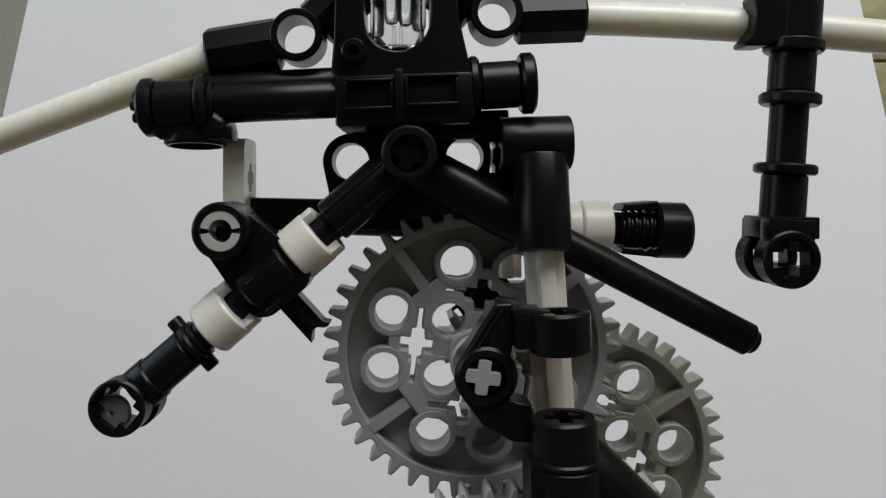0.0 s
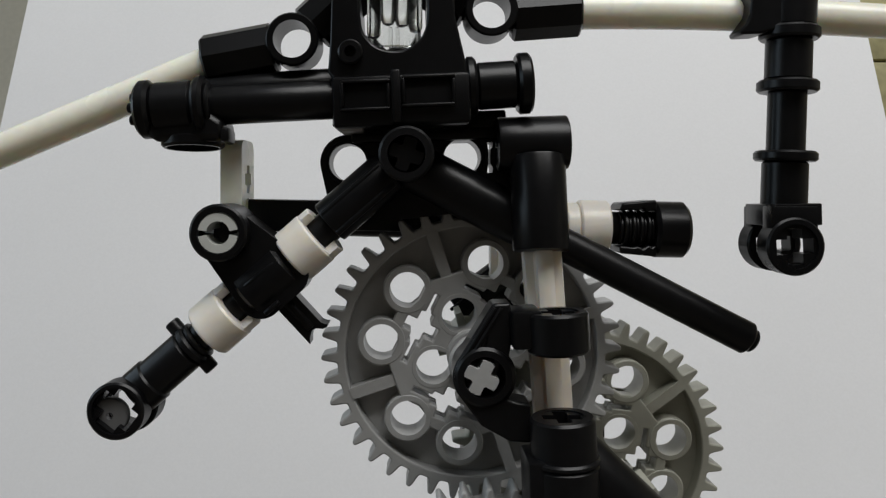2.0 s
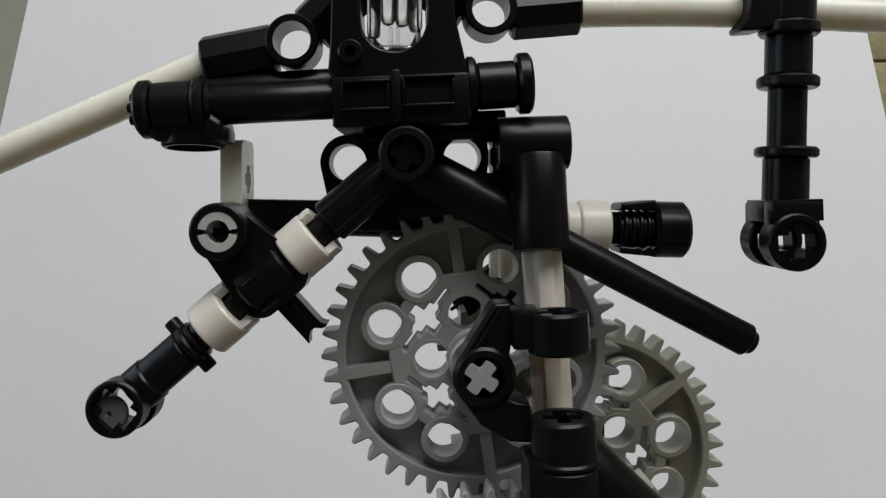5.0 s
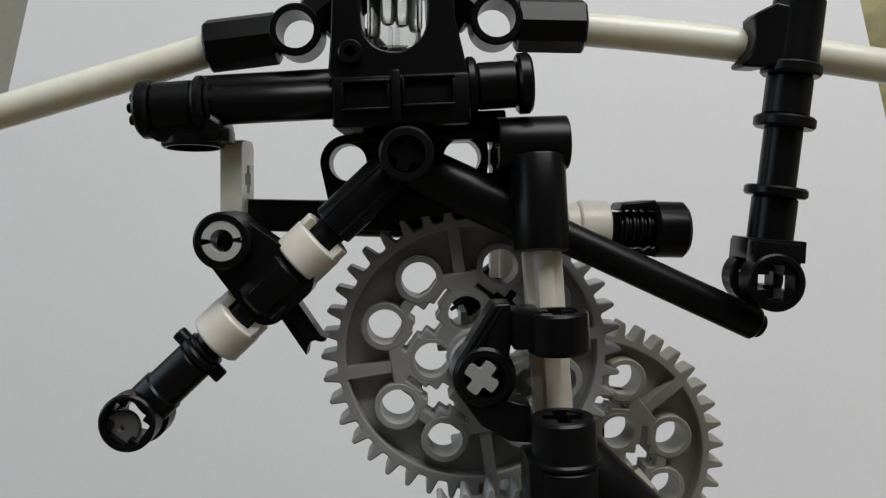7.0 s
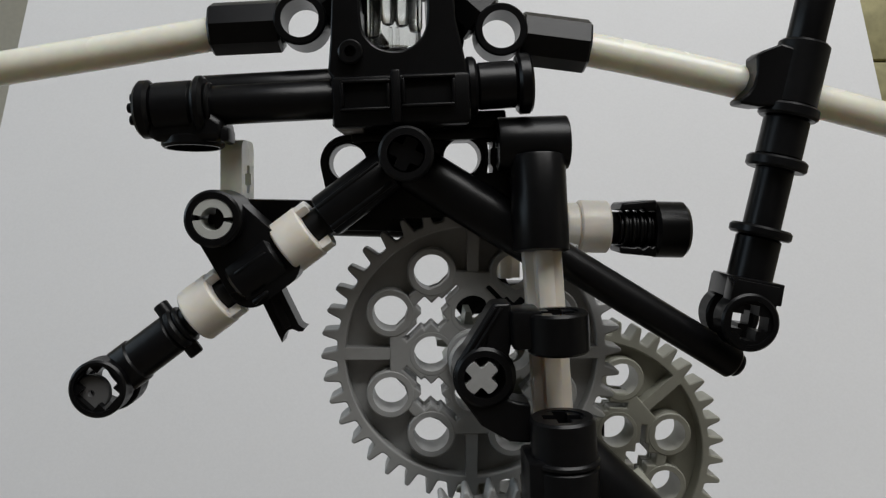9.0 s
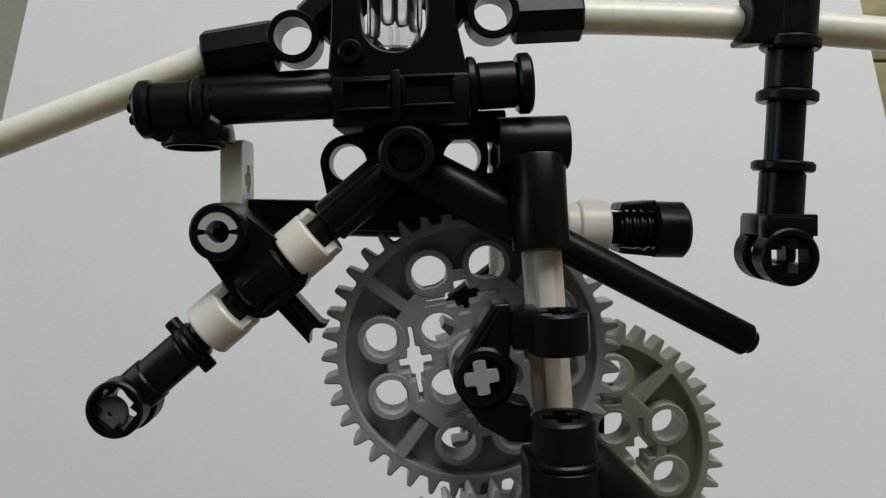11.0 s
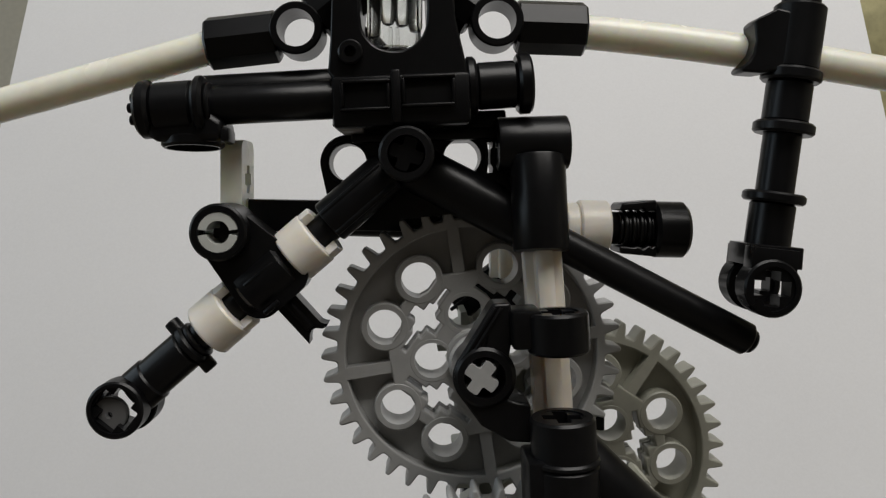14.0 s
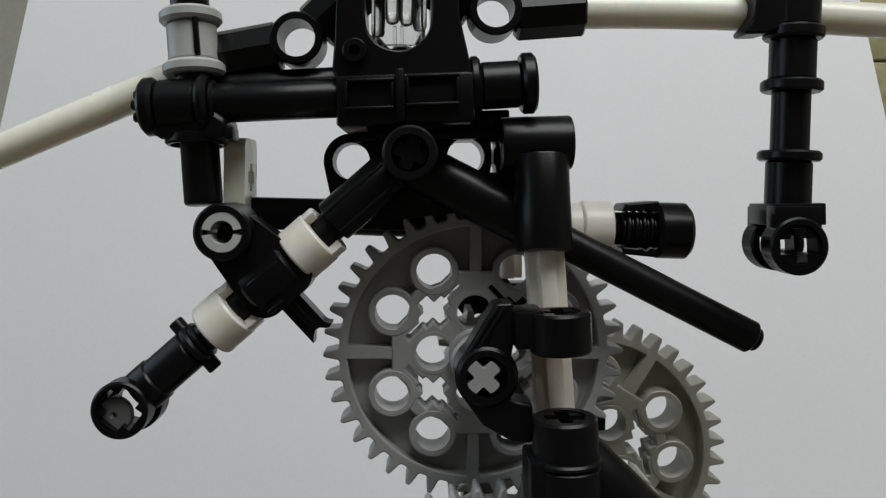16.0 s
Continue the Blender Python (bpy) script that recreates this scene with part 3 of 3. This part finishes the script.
# pallet that stops the gear
bm = mesh()
HANG = mm(-22.88, 101, -4.44)
way = (mm(-16.71, 101, -11.21) - HANG).normalized()
reach = (mm(-16.71, 101, -11.21) - HANG).length
blade = [(0, -1.5), (0, 1.5), (reach - 0.9, 1.5), (reach - 0.4, 1.75), (reach - 0.1, 2.05), (reach + 0.1, 1.6), (reach - 0.1, 1.1), (reach - 0.75, 0.5), (reach - 0.9, -0.1), (reach - 0.55, -0.7), (reach - 0.3, -1.0), (reach + 0.25, -1.5)]
sheet(bm, [blade], lambda p, y, q: HANG + way * p + mm(-way.z, 0, way.x) * q + mm(0, y, 0), -1.6, 1.6)
rod(bm, HANG + way * 0.5 + mm(0, -1.3, 0), HANG + way * (reach - 1.2) + mm(0, -1.3, 0), 0.7, 0.2, seg=12)
pallet = moved(part("pallet", slanted(bm), BLACK, rocker, HANG), HANG, ROCK)
# outer connector with flange and eye
bm = mesh()
turned(bm, along(0.70), along(0.91), ((0.0, 0.08, 2.6), (0.08, 0.2, 2.85), (0.2, 1.0, 2.7)), bore=1.9, soft=0.3)
side = (R1 - R0).normalized().cross(Vector((0, 1, 0)))
rod(bm, along(0.732) - side * 4.1, along(0.732) + side * 4.1, 1.0, 0.3, seg=20)
on_rocker("end_connector", bm, BLACK)
ec = (-40.98, -19.82)
for y0, y1, dx in ((94.3, 97.0, 0.0), (99.0, 101.8, 0.0)):
    bm = mesh()
    sheet(bm, [circle(*ec, 3.6, 44), cross(2.5, 1.35, *ec, radians(-38)) if y0 < 97 else circle(*ec, 2.75, 36)], plain, y0, y1)
    lathe(bm, mm(ec[0], y0 - 0.4, ec[1]), mm(ec[0], y1, ec[1]), [(0, 2.9), (0, 3.35), (0.25, 3.6), (y1 - y0 + 0.4, 3.6), (y1 - y0 + 0.4, 2.9)], 44)
    on_rocker("eye", bm, BLACK, "round eye with a cross-shaped hole")
# disc added in grey for the lit face of the black rear eye
bm = mesh()
lathe(bm, mm(ec[0] - 1.25, 95.3, ec[1] - 0.85), mm(ec[0] - 1.25, 96.2, ec[1] - 0.85), [(0, 0.45), (0, 2.15), (0.15, 2.3), (0.9, 2.3), (0.9, 0.45)], 28)
on_rocker("lit_face_disc", bm, LIT_FACE, "added grey disc for the lit rear face seen in the eye")
bm = mesh()
turned(bm, along(0.86), along(0.93), ((0.0, 1.0, 2.95),), soft=0.4)
on_rocker("neck", bm, BLACK)
# other arm
bm = mesh()
S0, S1 = mm(-4.82, 101, 11.36), mm(41.17, 101, -12.8)
turned(bm, S0, S1, ((0.0, 0.41, 3.3), (0.41, 0.985, 2.22), (0.985, 1.0, 1.6)), soft=0.35)
on_rocker("long_arm", bm, BLACK)
bm = mesh()
sheet(bm, [hull([(-4.62, 10.51, 2.4), (-8.35, 5.44, 1.8), (4.92, 6.78, 1.8)])], plain, 100.5, 104)
eased(on_rocker("saddle", bm, BLACK))

# ---- the pendulum ----
bm = mesh()
rod(bm, mm(-6.04, 104, 24.22) , mm(-6.04, 104, 24.22) + mm(0, 6, 0), 3.6, 0.3, bore=2.4)
for ends in (((-6.1, 23.55, 2.2), (-13.46, 29.81, 1.6), (-13.46, 36.85, 1.6)), ((-6.1, 23.55, 2.2), (0.16, 29.81, 1.6), (-0.16, 36.85, 1.6))):
    for e0, e1 in zip(ends, ends[1:]):
        sheet(bm, [hull([e0, e1])], plain, 106 + 0.01 * e0[2], 109)
swing = moved(part("pendulum", slanted(bm), BLACK, clock, SWING, "swinging beam with white rods and a hanging arm"), SWING, CLOCK)


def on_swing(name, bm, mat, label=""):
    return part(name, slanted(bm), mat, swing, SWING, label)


def angle_connector(eye, tip, inner, r):
    """A connector with a pin hole, a round socket to one side and a bent one to the other."""
    bm = mesh()
    y0, y1 = 98.0, 103.7
    sheet(bm, [circle(*eye, 3.4, 44), circle(*eye, 2.45, 40)], plain, y0, y1)
    lathe(bm, mm(eye[0], y0 - 0.3, eye[1]), mm(eye[0], y0 + 0.6, eye[1]), [(0, 2.45), (0, 3.25), (0.25, 3.45), (0.9, 3.45), (0.9, 2.45)], 44)
    e = mm(eye[0], 101.8, eye[1])
    for end_point in (tip, inner):
        d = (end_point - e).normalized()
        turned(bm, e + d * 2.9, end_point, ((0.0, 1.0, r * 1.05),), bore=1.2, soft=0.3, seg=8)
    return on_swing("angle_connector", bm, BLACK, "black angle connector with a round hole")


EYE_LEFT = (-19.5, 27.09)
left_connector = angle_connector(EYE_LEFT, mm(-31.63, 101.8, 24.81), mm(-10.92, 101.8, 35.35), 3.4)
angle_connector((6.28, 30.96), mm(18.3, 101.8, 31.86), mm(-1.44, 101.8, 35.35), 3.45)
bm = mesh()
rod(bm, mm(-10.92, 101.8, 36.9), mm(-1.44, 101.8, 36.9), 3.2, 0.3)
on_swing("hub_tube", bm, BLACK)


def bent_rod(points, r, seg=28):
    bm = mesh()
    rings = []
    for i, p in enumerate(points):
        a, b = points[max(i - 1, 0)], points[min(i + 1, len(points) - 1)]
        d, u, v = basis(a, b)
        rings.append([bm.verts.new(p + (u * math.cos(2 * math.pi * k / seg) + v * math.sin(2 * math.pi * k / seg)) * r) for k in range(seg)])
    for p, q in zip(rings, rings[1:]):
        for k in range(seg):
            bm.faces.new((p[k - 1], p[k], q[k], q[k - 1]))
    bm.faces.new(rings[0]), bm.faces.new(rings[-1])
    return bm


def arc(a, m, b, n=14):
    return [a * (1 - t) ** 2 + m * 2 * t * (1 - t) + b * t * t for t in (i / n for i in range(n + 1))]


FAR_LEFT = mm(-59.47, 101.8, 12.97)
left_rod = on_swing("white_rod", bent_rod(arc(mm(-30.65, 101.8, 25.26), mm(-44.3, 101.8, 19.34), mm(-73.88, 101.8, 7.05)), 2.28), IVORY, "long white slightly bent plastic rod")
on_swing("white_rod", bent_rod(arc(mm(17.14, 101.8, 31.78), mm(39.14, 101.8, 32.32), mm(74.04, 101.8, 29.66)), 2.28), IVORY, "long white slightly bent plastic rod")
# hanging arm
A0, A1 = mm(45.82, 99.5, 40.85), mm(44.71, 99.5, 5.12)
A0 = A0 + (A0 - A1) * 0.25
def down(y):
    return A0.lerp(A1, (y + 230.5) / 602.5)
bm = mesh()
rod(bm, down(-230), down(-40), 2.4, 0.2)
on_swing("arm_axle", bm, BLACK)
bm = mesh()
turned(bm, down(-67), down(50), ((0.0, 1.0, 3.22),), bore=2.3, soft=0.35)
sheet(bm, [[(44.4, 36.1), (42.0, 36.5), (39.6, 35.0), (39.0, 34.3), (39.5, 32.0), (39.35, 30.4), (38.8, 29.2), (38.0, 28.35), (38.2, 27.8), (40.6, 27.9), (42.0, 28.3), (44.4, 28.3)]], plain, 97.2, 101)
eased(on_swing("rod_connector", bm, BLACK, "black cross connector clamped on the white rod"))
for name, y0, y1, steps in (("flanged_sleeve", 48, 163, ((0.0, 0.19, 3.75), (0.19, 0.82, 2.88), (0.82, 1.0, 3.8))), ("arm_axle", 160, 270, ((0.0, 1.0, 2.38),)),
                            ("lower_sleeve", 267, 372, ((0.0, 0.17, 3.9), (0.17, 1.0, 2.84)))):
    bm = mesh()
    turned(bm, down(y0), down(y1), steps, soft=0.3)
    on_swing(name, bm, BLACK)
bm = mesh()
block(bm, 41.25, 47.7, 95.2, 102.6, 3.0, 5.75, 0.15, -1.5)
on_swing("fork", bm, BLACK)
for y0, y1, c in ((94.6, 97.2, (44.0, 0.35)), (102.4, 105.0, (44.68, 0.76))):
    bm = mesh()
    for x in (c,):
        sheet(bm, [circle(*x, 3.65, 44), cross(2.3, 0.95, *x, radians(3))], plain, y0, y1)
        lathe(bm, mm(x[0], y0 - 0.35, x[1]), mm(x[0], y1, x[1]), [(0, 2.8), (0, 3.4), (0.25, 3.65), (y1 - y0 + 0.35, 3.65), (y1 - y0 + 0.35, 2.8)], 44)
    block(bm, x[0] - 2.9, x[0] + 2.9, y0 + 0.02, y1, x[1] + 2.2, x[1] + 5.0, 0.12)
    part("eye", slanted(bm), BLACK, swing, SWING, "round eye with a cross-shaped hole")

# ---- the stop pin that is pushed in from above ----
PIN = mm(-31.05, 98.5, 5.65)
stop_pin = tagged(new("stop_pin"), "black axle with a grey bush, lowered into the end piece", "axle pin")
stop_pin.location = (PIN.x / 1000, PIN.y / 1000, PIN.z / 1000 + EYE)
bm = mesh()
rod(bm, PIN, PIN + mm(0, 0, 75), 2.45, 0.5)
part("shaft", bm, BLACK, stop_pin, PIN)
bm = mesh()
turned(bm, PIN + mm(0, 0, 16.8), PIN + mm(0, 0, 25.2), ((0.0, 0.2, 3.95), (0.2, 0.8, 3.15), (0.8, 1.0, 3.95)), bore=2.4, soft=0.4)
bush = part("bush", bm, PALE, stop_pin, PIN, "pale grey bush with a slit")
bm = mesh()
block(bm, PIN.x + 1.1, PIN.x + 1.75, PIN.y - 3.3, PIN.y - 2.2, PIN.z + 18.8, PIN.z + 23.6, 0.15)
part("slit", bm, BLACK, bush, PIN)


def motions():
    """All that moves: the clock's lean, the gears' ticks, the rocker, the pendulum, the pin."""
    foot = Vector((CLOCK[0], CLOCK[1], 0)) / 1000
    hinge = Matrix.Translation((0.012, 0.1, 0.088))
    lean = [(0.0, 0.31), (0.1, 0.19), (0.3, -0.02), (0.5, 0.0), (15.0, 0.0), (15.25, -0.14), (15.5, -0.26), (15.65, -0.14), (15.8, -0.1), (15.9, -0.1), (16.0, 0.40)]
    walk(clock, [(t, hinge @ pose(0, 0, 0, 0, a) @ hinge.inverted() @ Matrix.Translation(foot)) for t, a in lean])
    ticks = [(0.0, 37.0), (1.55, 36.5), (1.8, 18.7), (4.3, 18.7), (4.45, 9.2), (7.1, 9.2), (7.3, 0.0), (9.8, 0.0), (10.2, -35.0), (12.65, -35.0), (12.9, -54.0),
             (13.05, -55.0), (13.3, -80.5), (15.3, -80.8), (15.45, -89.7), (16.0, -90.0)]

    def placed(c, a):
        d = (Vector(c) - Vector(CLOCK)) / 1000
        return pose(d.x, d.y, d.z, 0, -a)

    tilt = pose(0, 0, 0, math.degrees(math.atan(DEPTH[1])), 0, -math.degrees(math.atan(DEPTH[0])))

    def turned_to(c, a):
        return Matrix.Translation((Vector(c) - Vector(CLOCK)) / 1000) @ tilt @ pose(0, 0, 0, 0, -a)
    walk(gear_a, [(t, turned_to(GEAR_A, a)) for t, a in ticks])
    walk(gear_b, [(t, turned_to(GEAR_B, 41.0 - a / 5)) for t, a in ticks])
    walk(gear_c, [(t, turned_to(GEAR_C, a / 25)) for t, a in ticks])
    rock = [(0.0, -0.5), (0.5, 1.3), (1.0, 3.4), (1.5, -2.7), (1.6, -3.2), (1.75, -0.6), (3.1, -0.5), (3.5, 3.3), (3.65, 3.5), (4.0, 1.1), (4.2, -1.5), (4.35, -3.2), (4.55, -0.3),
            (5.85, -0.2), (6.2, 2.8), (6.35, 3.4), (6.5, 3.2), (7.0, -3.0), (7.1, -3.8), (7.3, 0.0), (8.55, 0.0), (9.0, 3.65), (9.15, 3.6), (9.75, -2.8), (9.9, -4.0), (10.2, -0.4), (11.3, -0.2),
            (11.5, 0.9), (11.85, 3.0), (12.0, 2.85), (12.5, -2.5), (12.75, -4.0), (12.9, -1.5), (13.0, -4.4), (13.3, -1.0), (13.5, -0.3), (14.05, -0.4), (14.5, 3.1), (15.0, -0.5), (15.3, -3.0), (15.45, -0.2), (15.85, -0.3), (16.0, -1.0)]
    walk(rocker, [(t, placed(ROCK, -a)) for t, a in rock])
    d = (HANG - ROCK) / 1000
    flick = [(0.0, 0.0), (0.2, 0.0), (0.5, 12.0), (1.6, 10.0), (1.75, 0.0), (3.1, 0.0), (3.4, 12.5), (4.3, 10.0), (4.5, 0.0), (5.9, 0.0), (6.2, 12.5), (7.1, 10.0), (7.3, 0.0), (8.5, 0.0), (8.8, 12.5),
             (9.85, 10.0), (10.2, 0.0), (11.25, 0.0), (11.5, 12.0), (12.7, 9.0), (12.9, 3.0), (13.3, 0.0), (14.05, 0.0), (14.4, 12.5), (15.3, 10.0), (15.45, 0.0), (16.0, 0.0)]
    walk(pallet, [(t, pose(d.x, d.y, d.z, 0, a)) for t, a in flick])
    beat = [(0.0, 1.8), (0.25, 5.3), (0.5, 9.3), (0.8, 11.3), (1.0, 11.2), (1.5, 5.5), (2.0, 0.1), (2.25, -0.6), (2.5, -0.1), (3.0, 4.9), (3.5, 11.2), (3.65, 11.7), (4.0, 9.3), (4.2, 6.6), (4.5, 2.7), (4.8, -0.1),
            (5.0, -0.5), (5.25, 0.1), (5.75, 5.5), (6.2, 11.2), (6.35, 11.6), (6.5, 11.1), (7.0, 5.4), (7.5, -0.2), (7.75, -0.6), (8.0, 0.0), (8.5, 5.7), (9.0, 11.6), (9.15, 11.9), (9.5, 9.2), (10.0, 2.6), (10.3, -0.2),
            (10.55, -0.6), (10.8, 0.1), (11.3, 5.7), (11.5, 9.2), (11.8, 11.2), (12.0, 10.8), (12.5, 5.8), (13.0, 0.7), (13.25, 0.3), (13.5, 0.9), (14.0, 6.3), (14.4, 10.9), (14.5, 11.0), (15.0, 7.7), (15.5, 1.8), (16.0, -0.2)]
    walk(swing, [(t, placed(SWING, -a)) for t, a in beat])
    hub = Vector((EYE_LEFT[0] - SWING.x, 0, EYE_LEFT[1] - SWING.z)) / 1000
    far = (FAR_LEFT - SWING) / 1000
    for ob, p, k in ((left_connector, hub, -0.33), (left_rod, far, 0.18)):
        walk(ob, [(t, Matrix.Translation(p) @ pose(0, 0, 0, 0, k * a) @ Matrix.Translation(-p)) for t, a in beat])
    drop = [(0.0, 45.0, -20.0, 0.0), (14.0, 45.0, -20.0, 0.0), (14.2, 25.0, 10.0, 0.0)] + [(14.35, 24.51, 5.8, 0), (14.4, 21.43, 2.79, 0), (14.5, 21.43, 1.47, 0), (14.6, 20.85, -3.3, 0), (14.8, 19.67, -3.45, 0), (15.0, 15.71, -3.16, -1), (15.2, 14.61, -2.13, -1), (15.4, 14.09, -2.28, -2), (15.5, 13.51, -2.42, -3), (15.6, 11.67, -1.98, -3), (15.7, 8, -1.54, -3), (15.8, 7.49, -1.39, -3), (15.9, -0.51, -0.73, -4), (16.0, 0, 0, -4)]
    walk(stop_pin, [(t, pose((x + PIN.x) / 1000, PIN.y / 1000, (z + PIN.z) / 1000 + EYE, 0, a)) for t, z, x, a in drop])


motions()
